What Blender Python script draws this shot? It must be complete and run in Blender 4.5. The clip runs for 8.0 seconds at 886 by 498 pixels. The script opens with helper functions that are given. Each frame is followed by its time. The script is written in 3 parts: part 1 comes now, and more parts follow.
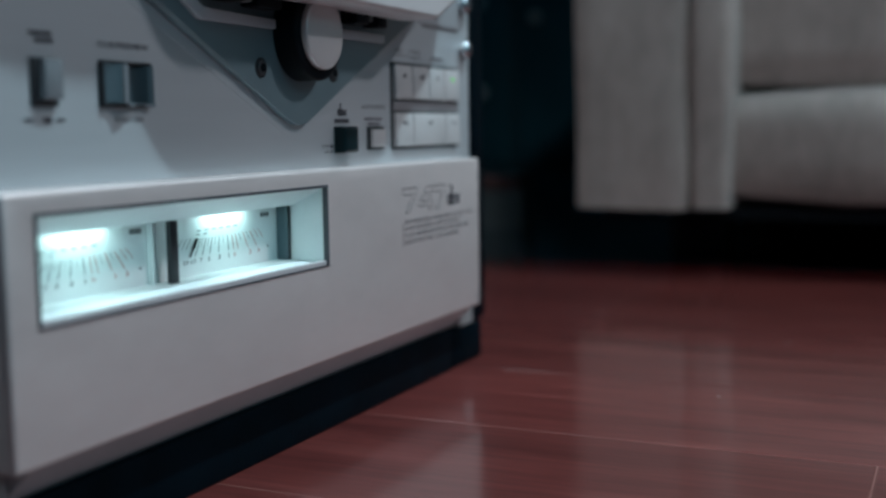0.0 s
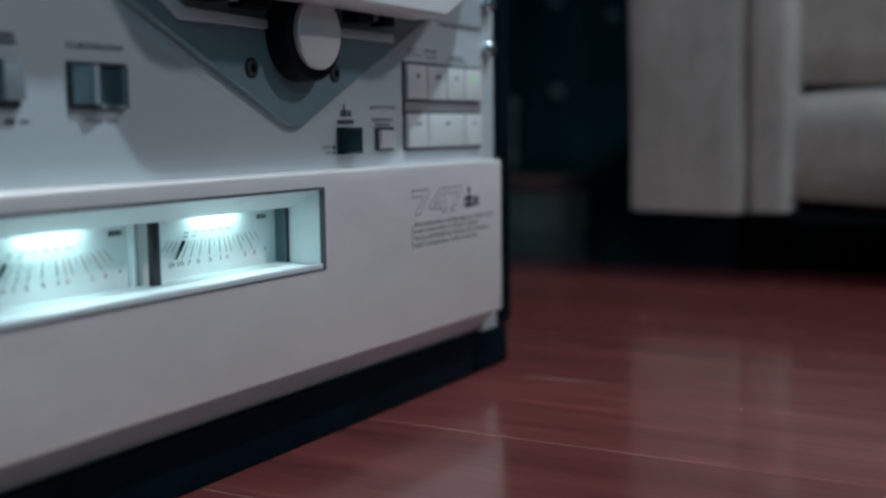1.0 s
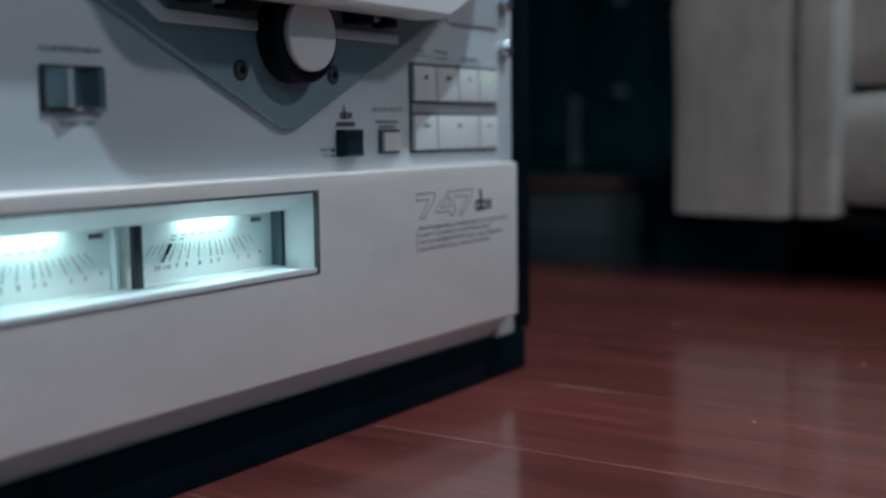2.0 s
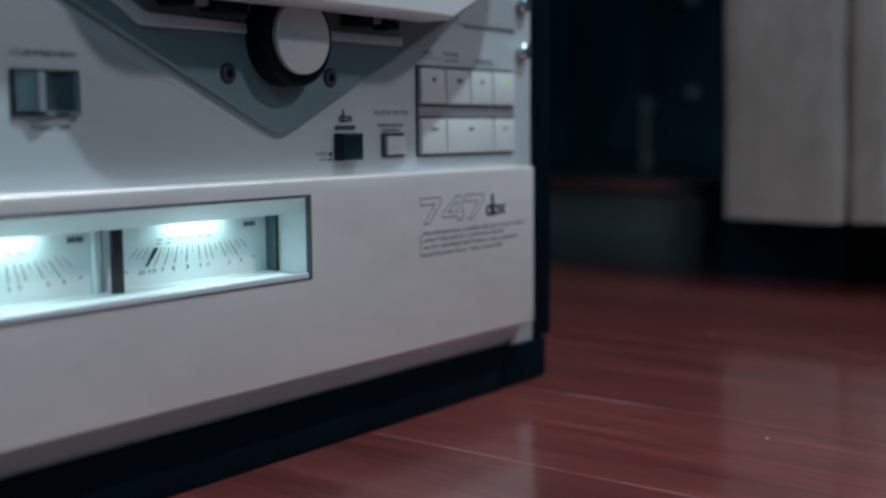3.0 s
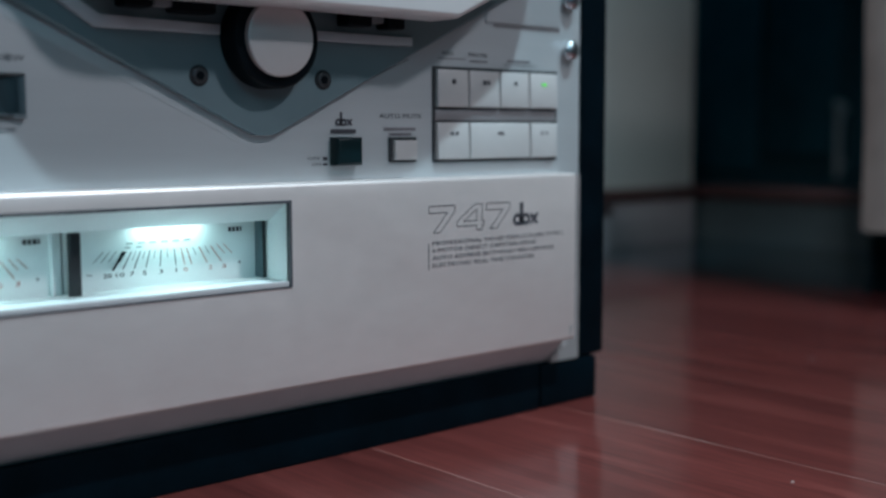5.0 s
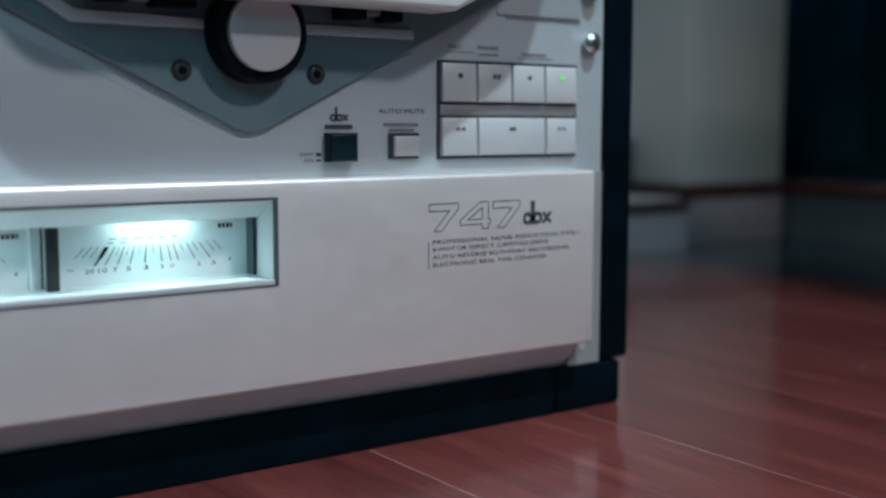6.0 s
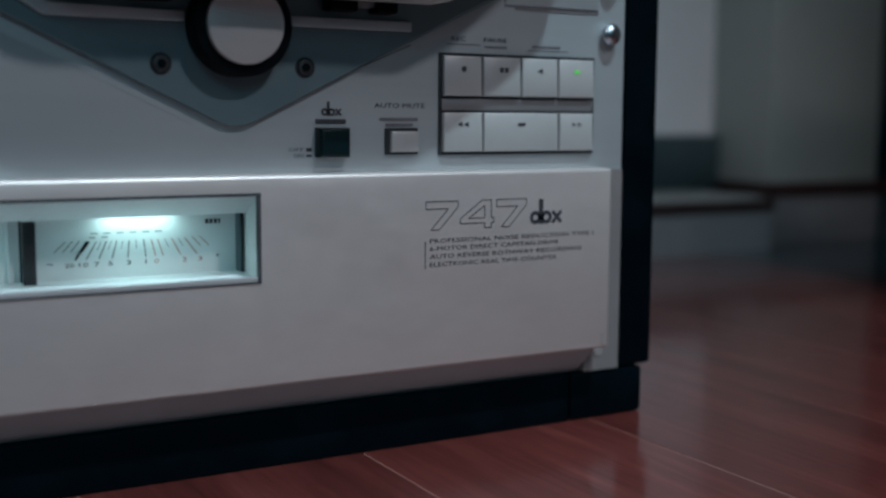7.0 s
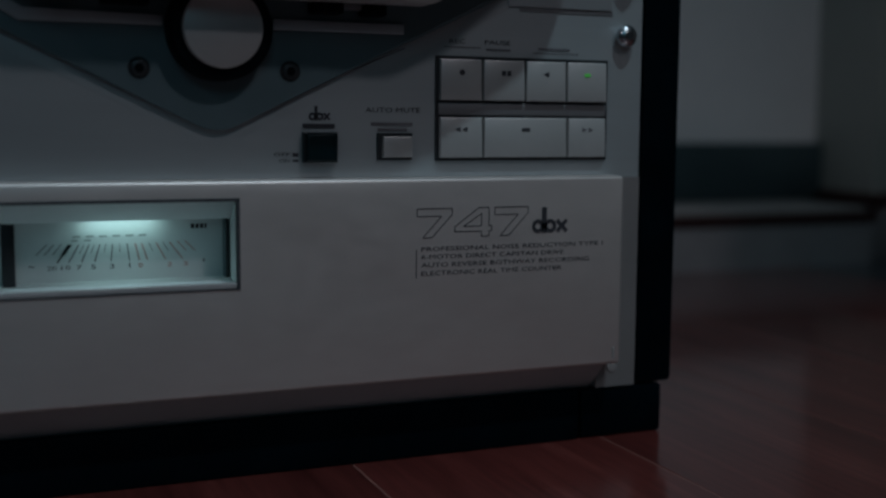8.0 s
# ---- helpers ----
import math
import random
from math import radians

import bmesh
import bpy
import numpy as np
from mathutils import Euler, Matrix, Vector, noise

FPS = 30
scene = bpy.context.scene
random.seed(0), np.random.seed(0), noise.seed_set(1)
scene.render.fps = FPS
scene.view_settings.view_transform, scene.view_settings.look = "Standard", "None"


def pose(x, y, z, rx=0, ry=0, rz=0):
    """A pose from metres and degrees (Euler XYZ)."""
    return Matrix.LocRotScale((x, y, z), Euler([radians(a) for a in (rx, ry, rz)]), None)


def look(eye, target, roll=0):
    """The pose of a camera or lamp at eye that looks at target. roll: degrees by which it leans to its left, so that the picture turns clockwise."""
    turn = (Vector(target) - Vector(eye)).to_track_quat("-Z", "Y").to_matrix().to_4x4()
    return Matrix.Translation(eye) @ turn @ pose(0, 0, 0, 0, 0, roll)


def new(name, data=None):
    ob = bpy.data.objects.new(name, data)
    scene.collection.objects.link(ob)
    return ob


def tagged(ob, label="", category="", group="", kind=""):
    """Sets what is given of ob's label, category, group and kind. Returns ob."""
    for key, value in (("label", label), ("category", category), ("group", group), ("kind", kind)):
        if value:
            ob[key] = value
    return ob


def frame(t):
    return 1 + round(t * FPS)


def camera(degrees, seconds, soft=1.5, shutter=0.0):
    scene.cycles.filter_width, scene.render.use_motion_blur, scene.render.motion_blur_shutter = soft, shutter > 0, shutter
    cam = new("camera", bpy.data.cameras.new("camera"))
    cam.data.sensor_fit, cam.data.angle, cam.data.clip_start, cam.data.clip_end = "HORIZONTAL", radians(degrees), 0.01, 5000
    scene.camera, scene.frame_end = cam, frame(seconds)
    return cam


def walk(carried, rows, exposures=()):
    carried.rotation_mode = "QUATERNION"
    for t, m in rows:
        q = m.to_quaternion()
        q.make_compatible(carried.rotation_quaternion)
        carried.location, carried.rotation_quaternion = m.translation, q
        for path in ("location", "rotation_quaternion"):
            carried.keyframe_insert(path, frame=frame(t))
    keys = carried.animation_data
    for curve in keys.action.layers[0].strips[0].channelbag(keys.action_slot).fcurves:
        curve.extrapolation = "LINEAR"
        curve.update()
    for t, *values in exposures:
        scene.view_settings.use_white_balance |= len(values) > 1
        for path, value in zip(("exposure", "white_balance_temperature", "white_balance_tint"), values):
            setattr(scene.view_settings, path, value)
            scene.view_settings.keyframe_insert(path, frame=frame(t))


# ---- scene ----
cam = camera(42.4, 8.0, soft=2.5)
cam.data.dof.use_dof = True
cam.data.dof.focus_distance = 0.49
cam.data.dof.aperture_fstop = 4.8
METRES, EYE, TILT, LEAN, TURN = 0.407, 0.1475, 0.0, 0.0, 24.5
ROWS = [
    (0.0, 0.0, 0.0, 0.0, -0.08, -6.02, 0.77),
    (0.5, 0.0537, 0.0181, 0.0006, 2.38, -6.03, 0.74),
    (1.0, 0.1051, 0.0358, 0.0006, 4.71, -5.99, 0.74),
    (1.5, 0.15, 0.0532, 0.001, 6.75, -5.96, 0.72),
    (3.0, 0.2847, 0.1145, 0.0049, 13.02, -5.87, 0.55),
    (3.5, 0.3409, 0.1456, 0.005, 15.76, -5.78, 0.5),
    (4.0, 0.3867, 0.1749, 0.0052, 18.12, -5.7, 0.41),
    (4.5, 0.4414, 0.2137, 0.0051, 21.07, -5.63, 0.29),
    (6.0, 0.5966, 0.3496, 0.0143, 30.04, -6.27, -0.13),
    (6.5, 0.6379, 0.3986, 0.0136, 32.8, -6.44, -0.22),
    (7.0, 0.6857, 0.4574, 0.0152, 36.06, -6.56, -0.34),
    (7.5, 0.7335, 0.5166, 0.014, 39.37, -6.38, -0.37),
    (8.0, 0.7832, 0.5844, 0.0137, 43.06, -6.25, -0.42),
]
FADE = [(0.0, 0.0), (3.5, -0.03), (4.5, 0.06), (6.0, 0.25), (6.4, 0.12), (7.0, -0.53), (7.5, -1.36), (8.0, -2.2)]
walk(cam, [(t, pose(0.2737, -0.4413, EYE, TILT, LEAN, TURN) @ pose(METRES * x, METRES * y, METRES * z, 90 + pitch, roll, yaw)) for t, x, y, z, yaw, pitch, roll in ROWS], FADE)

# ---- world and lamps ----
world = bpy.data.worlds.new("world")
scene.world = world
world.use_nodes = True
world.node_tree.nodes["Background"].inputs[0].default_value = (0.055, 0.16, 0.22, 1)
world.node_tree.nodes["Background"].inputs[1].default_value = 0.25


def lamp(name, eye, target, power, size, colour, size_y=None, spread=180):
    data = bpy.data.lights.new(name, "AREA")
    data.energy, data.size, data.color, data.spread = power, size, colour, radians(spread)
    if size_y:
        data.shape, data.size_y = "RECTANGLE", size_y
    ob = new(name, data)
    ob.matrix_world = look(eye, target)
    return ob


lamp("ceiling_lamp", (1.00, 0.33, 2.30), (0.12, 0.08, 0.05), 4.95, 0.07, (0.64, 0.88, 1.0), spread=55)
lamp("wall_lamp", (1.95, 0.60, 1.95), (0.0, 0.06, 0.13), 1.70, 0.18, (0.915, 0.885, 0.965), spread=54)
# Added fill that brightens the sofa's front; no lamp is known there.
lamp("sofa_fill_lamp", (1.2, -1.5, 1.60), (0.12, 0.64, 0.20), 0.47, 0.15, (0.98, 0.905, 0.94), spread=28)
# Added blue fill for the shaded head plate; no window is known there.
lamp("blue_fill_light", (3.11, -0.7, 1.70), (0.0, -0.7, 1.70), 11.8, 0.98, (0.33, 0.79, 1.0))


# ---- materials ----
def material(name, base, rough=0.5, metal=0.0, vary=0.08, scale=30.0, stretch=(1, 1, 1), bump=0.0, bump_scale=400.0, coat=0.0, emit=None, power=0.0, second=None, rough_vary=0.06, jitter=0.0, spec=0.5, coat_rough=0.06):
    m = bpy.data.materials.new(name)
    m.use_nodes = True
    nt = m.node_tree
    n, l = nt.nodes, nt.links
    b = n["Principled BSDF"]
    b.inputs["Metallic"].default_value = metal
    b.inputs["Specular IOR Level"].default_value = spec
    b.inputs["Coat Weight"].default_value = coat
    b.inputs["Coat Roughness"].default_value = coat_rough
    tc = n.new("ShaderNodeTexCoord")
    mp = n.new("ShaderNodeMapping")
    mp.inputs["Scale"].default_value = stretch
    l.new(tc.outputs["Object"], mp.inputs["Vector"])
    big = n.new("ShaderNodeTexNoise")
    big.inputs["Scale"].default_value, big.inputs["Detail"].default_value = scale, 5
    fine = n.new("ShaderNodeTexNoise")
    fine.inputs["Scale"].default_value, fine.inputs["Detail"].default_value = scale * 9, 4
    l.new(mp.outputs[0], big.inputs["Vector"])
    l.new(mp.outputs[0], fine.inputs["Vector"])
    mixn = n.new("ShaderNodeMath")
    mixn.operation = "MULTIPLY_ADD"
    mixn.inputs[1].default_value = 0.35
    l.new(fine.outputs["Fac"], mixn.inputs[0])
    l.new(big.outputs["Fac"], mixn.inputs[2])
    ramp = n.new("ShaderNodeValToRGB")
    lo = [max(0.0, c * (1 - vary)) for c in base]
    hi = second or [min(1.0, c * (1 + vary)) for c in base]
    ramp.color_ramp.elements[0].position, ramp.color_ramp.elements[1].position = 0.45, 0.9
    ramp.color_ramp.elements[0].color, ramp.color_ramp.elements[1].color = (*lo, 1), (*hi, 1)
    l.new(mixn.outputs[0], ramp.inputs["Fac"])
    colour = ramp.outputs["Color"]
    if jitter:
        info = n.new("ShaderNodeObjectInfo")
        hsv = n.new("ShaderNodeHueSaturation")
        mr = n.new("ShaderNodeMapRange")
        mr.inputs["To Min"].default_value, mr.inputs["To Max"].default_value = 1 - jitter, 1 + jitter
        l.new(info.outputs["Random"], mr.inputs["Value"])
        l.new(mr.outputs[0], hsv.inputs["Value"])
        l.new(colour, hsv.inputs["Color"])
        colour = hsv.outputs["Color"]
    l.new(colour, b.inputs["Base Color"])
    rr = n.new("ShaderNodeMapRange")
    rr.inputs["To Min"].default_value, rr.inputs["To Max"].default_value = max(0.02, rough - rough_vary), rough + rough_vary
    l.new(fine.outputs["Fac"], rr.inputs["Value"])
    l.new(rr.outputs[0], b.inputs["Roughness"])
    if bump:
        bn = n.new("ShaderNodeTexNoise")
        bn.inputs["Scale"].default_value, bn.inputs["Detail"].default_value = bump_scale, 3
        l.new(mp.outputs[0], bn.inputs["Vector"])
        bp = n.new("ShaderNodeBump")
        bp.inputs["Strength"].default_value, bp.inputs["Distance"].default_value = bump, 0.001
        l.new(bn.outputs["Fac"], bp.inputs["Height"])
        l.new(bp.outputs["Normal"], b.inputs["Normal"])
    if emit:
        b.inputs["Emission Color"].default_value = (*emit, 1)
        b.inputs["Emission Strength"].default_value = power
    return m



def plank_wood():
    """Red lacquered boards: long dark and pale streaks, fine pores, a worn glossy lacquer."""
    m = bpy.data.materials.new("red_lacquered_wood")
    m.use_nodes = True
    nt = m.node_tree
    n, l = nt.nodes, nt.links
    b = n["Principled BSDF"]
    tc, info = n.new("ShaderNodeTexCoord"), n.new("ShaderNodeObjectInfo")
    shift = n.new("ShaderNodeVectorMath")
    shift.operation = "MULTIPLY_ADD"
    shift.inputs[1].default_value = (7.0, 3.0, 5.0)
    l.new(info.outputs["Random"], shift.inputs[0])
    l.new(tc.outputs["Object"], shift.inputs[2])

    def streaks(stretch, scale, detail, rough, warp=0.0):
        mp, t = n.new("ShaderNodeMapping"), n.new("ShaderNodeTexNoise")
        mp.inputs["Scale"].default_value = stretch
        t.inputs["Scale"].default_value, t.inputs["Detail"].default_value = scale, detail
        t.inputs["Roughness"].default_value, t.inputs["Distortion"].default_value = rough, warp
        l.new(shift.outputs[0], mp.inputs["Vector"])
        l.new(mp.outputs[0], t.inputs["Vector"])
        return t.outputs["Fac"]

    def ramp(fac, stops):
        r = n.new("ShaderNodeValToRGB")
        e = r.color_ramp.elements
        while len(e) < len(stops):
            e.new(0.5)
        for k, (at, c) in enumerate(stops):
            e[k].position, e[k].color = at, (*c, 1)
        l.new(fac, r.inputs["Fac"])
        return r.outputs["Color"]

    def mix(a, c, fac, kind):
        x = n.new("ShaderNodeMix")
        x.data_type, x.blend_type = "RGBA", kind
        x.inputs["Factor"].default_value = fac
        l.new(a, x.inputs["A"])
        l.new(c, x.inputs["B"])
        return x.outputs["Result"]

    broad = streaks((1.0, 9, 9), 4.5, 4, 0.55, 0.6)
    fine = streaks((1.0, 26, 26), 11, 5, 0.65, 0.3)
    pores = streaks((1.0, 16, 16), 60, 3, 0.6)
    wear = streaks((1, 1.6, 1), 9, 5, 0.6)
    colour = ramp(broad, [(0.28, (0.096, 0.0195, 0.0172)), (0.46, (0.130, 0.0275, 0.0238)), (0.60, (0.157, 0.034, 0.0293)), (0.76, (0.215, 0.055, 0.0475))])
    colour = mix(colour, ramp(fine, [(0.30, (0.50, 0.44, 0.44)), (0.52, (1, 1, 1)), (0.74, (1.35, 1.42, 1.42))]), 0.65, "MULTIPLY")
    colour = mix(colour, ramp(pores, [(0.32, (0.55, 0.5, 0.5)), (0.5, (1, 1, 1))]), 0.45, "MULTIPLY")
    hsv, mr = n.new("ShaderNodeHueSaturation"), n.new("ShaderNodeMapRange")
    mr.inputs["To Min"].default_value, mr.inputs["To Max"].default_value = 0.92, 1.08
    l.new(info.outputs["Random"], mr.inputs["Value"])
    l.new(mr.outputs[0], hsv.inputs["Value"])
    l.new(colour, hsv.inputs["Color"])
    l.new(hsv.outputs["Color"], b.inputs["Base Color"])
    b.inputs["Roughness"].default_value = 0.42
    b.inputs["Specular IOR Level"].default_value = 0.3
    b.inputs["Coat Weight"].default_value = 1.0
    b.inputs["Coat IOR"].default_value = 1.75
    cr = n.new("ShaderNodeMapRange")
    cr.inputs["From Min"].default_value, cr.inputs["From Max"].default_value = 0.35, 0.65
    cr.inputs["To Min"].default_value, cr.inputs["To Max"].default_value = 0.10, 0.155
    l.new(wear, cr.inputs["Value"])
    l.new(cr.outputs[0], b.inputs["Coat Roughness"])
    bp = n.new("ShaderNodeBump")
    bp.inputs["Strength"].default_value, bp.inputs["Distance"].default_value = 0.10, 0.0006
    l.new(fine, bp.inputs["Height"])
    l.new(bp.outputs["Normal"], b.inputs["Normal"])
    return m


M_FACE = material("silver_face", (0.485, 0.524, 0.545), 0.48, 0.45, 0.05, 9, (1, 0.25, 5), 0.05, 500)
M_PANEL = material("satin_aluminium", (0.722, 0.66, 0.646), 0.46, 0.62, 0.055, 14, (1, 0.7, 1.6), 0.09, 1100)
# Panel metal in darker tones, painted down against strong lamp light at the ends.
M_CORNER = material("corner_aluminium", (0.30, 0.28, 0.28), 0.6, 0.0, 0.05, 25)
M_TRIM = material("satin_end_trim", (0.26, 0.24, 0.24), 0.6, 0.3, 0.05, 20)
# Duller copy of the panel metal, with the slanted strip's shade in its colour.
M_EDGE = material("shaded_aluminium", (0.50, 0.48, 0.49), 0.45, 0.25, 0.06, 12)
M_PLATE = material("grey_head_plate", (0.150, 0.220, 0.245), 0.45, 0.3, 0.05, 14)
M_COVER = material("satin_head_cover", (0.66, 0.655, 0.66), 0.38, 0.25, 0.04, 10)
M_LEDGE = material("cool_silver", (0.46, 0.53, 0.57), 0.4, 0.3, 0.04, 20)
M_SILVER = material("polished_silver", (0.62, 0.61, 0.61), 0.36, 0.4, 0.03, 20, rough_vary=0.01)
M_CHROME = material("chrome", (0.50, 0.55, 0.59), 0.26, 1.0, 0.03, 20, rough_vary=0.02)
M_BLACK = material("black_vinyl", (0.0009, 0.0044, 0.0072), 0.50, 0.0, 0.3, 40, bump=0.25, bump_scale=900, spec=0.03)
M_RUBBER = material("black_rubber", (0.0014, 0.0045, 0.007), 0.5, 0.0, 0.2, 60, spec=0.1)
M_DARK = material("dark_recess", (0.020, 0.024, 0.028), 0.5, 0.0, 0.2, 60)
M_KEY = material("silver_key", (0.56, 0.56, 0.56), 0.36, 0.3, 0.04, 25)
M_STRIP = material("grey_key_strip", (0.22, 0.215, 0.225), 0.45, 0.2, 0.05, 25)
M_TAPE = material("brown_tape", (0.035, 0.022, 0.016), 0.3, 0.0, 0.1, 40)
M_PADDLE = material("slate_plastic", (0.085, 0.130, 0.150), 0.35, 0.2, 0.08, 40)
# Lever plastic with the shade of its hollow painted in.
M_DIP = material("slate_hollow_shade", (0.026, 0.050, 0.062), 0.3, 0.1, 0.1, 40)
M_SCREW = material("dark_steel", (0.10, 0.11, 0.12), 0.35, 0.8, 0.1, 60)
M_SWITCH = material("grey_switch", (0.25, 0.28, 0.30), 0.35, 0.4, 0.06, 40)
M_GREEN = material("dark_green_button", (0.0025, 0.013, 0.016), 0.4, 0.0, 0.2, 60, spec=0.2)
M_INK = material("dark_print", (0.045, 0.045, 0.055), 0.6, 0.0, 0.2, 80)
M_TICK = material("dark_grey_print", (0.09, 0.09, 0.10), 0.6, 0.0, 0.2, 80)
M_FAINT = material("grey_print", (0.16, 0.155, 0.17), 0.6, 0.0, 0.2, 80)
M_HAIR = material("pale_grey_print", (0.34, 0.38, 0.385), 0.6, 0.0, 0.15, 80)
M_RED = material("red_print", (0.48, 0.20, 0.18), 0.6, 0.0, 0.15, 80)
M_DIAL = material("white_dial_card", (0.74, 0.80, 0.80), 0.6, 0.0, 0.03, 60)
M_BEZEL = material("pale_meter_surround", (0.74, 0.80, 0.81), 0.45, 0.0, 0.04, 50)
M_RIM = material("dark_window_rim", (0.07, 0.075, 0.085), 0.4, 0.2, 0.1, 60)
M_LED = material("green_led", (0.1, 0.6, 0.1), 0.4, emit=(0.16, 1.0, 0.14), power=0.32)
M_GLOW = material("meter_bulb", (0.8, 0.9, 0.9), 0.4, emit=(0.66, 1.0, 1.0), power=8.0)
M_WOOD = plank_wood()
# Pale tone paints in the highlight that the bevelled plank edges catch.
M_GAP = material("pale_plank_joint", (0.215, 0.092, 0.078), 0.5, 0.0, 0.2, 60)
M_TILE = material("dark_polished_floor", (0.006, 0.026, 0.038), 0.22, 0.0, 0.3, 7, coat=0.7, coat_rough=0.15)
M_SOFA = material("grey_suede", (0.220, 0.205, 0.192), 0.85, 0.0, 0.20, 8, (1.2, 1.2, 0.6), 0.35, 500, second=(0.325, 0.302, 0.284))
M_WALL = material("pale_wall_paint", (0.88, 0.82, 0.82), 0.7, 0.0, 0.05, 4, bump=0.1, bump_scale=300)
M_BASE = material("dark_skirting", (0.058, 0.086, 0.094), 0.4, 0.0, 0.15, 10)
M_FOOT = material("grey_jamb_base", (0.26, 0.238, 0.246), 0.4, 0.0, 0.15, 10)
M_PILLAR = material("grey_green_paint", (0.47, 0.50, 0.47), 0.6, 0.0, 0.07, 5, bump=0.1, bump_scale=300)
# Pale colour without metal stands in for the glints on rod and knobs.
M_STEEL = material("steel_glint", (0.45, 0.60, 0.66), 0.35, 0.0, 0.1, 40)
# Taupe here stands in for the pale wall mirrored below the nosing.
M_RISER = material("taupe_riser", (0.32, 0.285, 0.292), 0.3, 0.0, 0.15, 12)
M_SILL = material("red_brown_sill", (0.062, 0.028, 0.027), 0.35, 0.0, 0.25, 9, (1, 6, 6))
M_PALE = material("pale_stone_top", (0.40, 0.35, 0.34), 0.5, 0.0, 0.08, 14)
# The unlit room's darkness and dim teal light are put into these two colours.
M_UNLIT = material("unlit_room_tone", (0.018, 0.090, 0.118), 0.5, 0.0, 0.3, 3)
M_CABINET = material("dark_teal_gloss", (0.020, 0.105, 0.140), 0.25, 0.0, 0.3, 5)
# Unseen ceiling and walls, coloured blue to bounce cool light into the shade.
M_CEIL = material("ceiling_blue_bounce", (0.20, 0.38, 0.44), 0.8, 0.0, 0.05, 3)
M_ROOM = material("wall_blue_bounce", (0.12, 0.34, 0.42), 0.8, 0.0, 0.08, 3)


# ---- mesh helpers ----
def box(bm, x0, x1, y0, y1, z0, z1, bevel=0.0, seg=2):
    made = bmesh.ops.create_cube(bm, size=1.0, matrix=Matrix.Translation(((x0 + x1) / 2, (y0 + y1) / 2, (z0 + z1) / 2)) @ Matrix.Diagonal((x1 - x0, y1 - y0, z1 - z0, 1)))
    if bevel:
        edges = {e for v in made["verts"] for e in v.link_edges}
        bmesh.ops.bevel(bm, geom=list(edges), offset=bevel, segments=seg, profile=0.5, affect="EDGES")
    return bm


def prism(bm, pts, w0, w1, bevel=0.0, seg=2):
    """An outline in the face's plane (y right, z up), drawn out from x = w0 to w1, with its front edge rounded."""
    back = [bm.verts.new((w0, y, z)) for y, z in pts]
    front = [bm.verts.new((w1, y, z)) for y, z in pts]
    k = len(pts)
    bm.faces.new(front)
    bm.faces.new(back[::-1])
    for a in range(k):
        b = (a + 1) % k
        bm.faces.new((back[a], back[b], front[b], front[a]))
    if bevel:
        ring = [bm.edges.get((front[a], front[(a + 1) % k])) for a in range(k)]
        bmesh.ops.bevel(bm, geom=ring, offset=bevel, segments=seg, profile=0.5, affect="EDGES")
    return bm


def rect(y0, y1, z0, z1):
    return [(y0, z0), (y1, z0), (y1, z1), (y0, z1)]


def ring(bm, outer, inner, w0, w1, bevel=0.0, inset_back=0.0):
    """A plate with a rectangular hole; outer and inner are y0, y1, z0, z1."""
    o, i = rect(*outer), rect(*inner)
    of, jf = [bm.verts.new((w1, *p)) for p in o], [bm.verts.new((w1, *p)) for p in i]
    ob_, jb = [bm.verts.new((w0, *p)) for p in o], [bm.verts.new((w0, *p)) for p in i]
    for a in range(4):
        b = (a + 1) % 4
        bm.faces.new((of[a], of[b], jf[b], jf[a]))
        bm.faces.new((ob_[b], ob_[a], jb[a], jb[b]))
        bm.faces.new((ob_[a], ob_[b], of[b], of[a]))
        bm.faces.new((jb[b], jb[a], jf[a], jf[b]))
    if bevel:
        edges = [bm.edges.get((of[a], of[(a + 1) % 4])) for a in range(4)] + [bm.edges.get((of[a], ob_[a])) for a in range(4)]
        bmesh.ops.bevel(bm, geom=edges, offset=bevel, segments=3, profile=0.5, affect="EDGES")
    return bm


def disc(bm, y, z, r, w0, w1, bevel=0.0, n=40, r2=None):
    made = bmesh.ops.create_cone(bm, cap_ends=True, segments=n, radius1=r, radius2=r2 or r, depth=w1 - w0, matrix=pose((w0 + w1) / 2, y, z, 0, 90, 0))
    if bevel:
        edges = [e for e in {e for v in made["verts"] for e in v.link_edges} if all(abs(v.co.x - w1) < 1e-6 for v in e.verts)]
        bmesh.ops.bevel(bm, geom=edges, offset=bevel, segments=3, profile=0.5, affect="EDGES")
    return bm


def mesh_of(name, bm, mat):
    me = bpy.data.meshes.new(name)
    bmesh.ops.recalc_face_normals(bm, faces=bm.faces[:])
    bm.to_mesh(me)
    bm.free()
    me.materials.append(mat)
    for p in me.polygons:
        p.use_smooth = max(abs(c) for c in p.normal) < 0.985
    me.set_sharp_from_angle(angle=radians(32))
    return me


def part(name, bm, mat, parent=None, label=""):
    ob = new(name, mesh_of(name, bm, mat))
    if parent:
        ob.parent = parent
        ob.matrix_parent_inverse = parent.matrix_world.inverted()
    return tagged(ob, label)


def thing(name, at, label, category, group=""):
    ob = new(name)
    ob.location = at
    ob.matrix_world = Matrix.Translation(at)
    return tagged(ob, label, category, group)


def structure(name, bm, mat, label):
    return tagged(part(name, bm, mat), label, kind="structure")


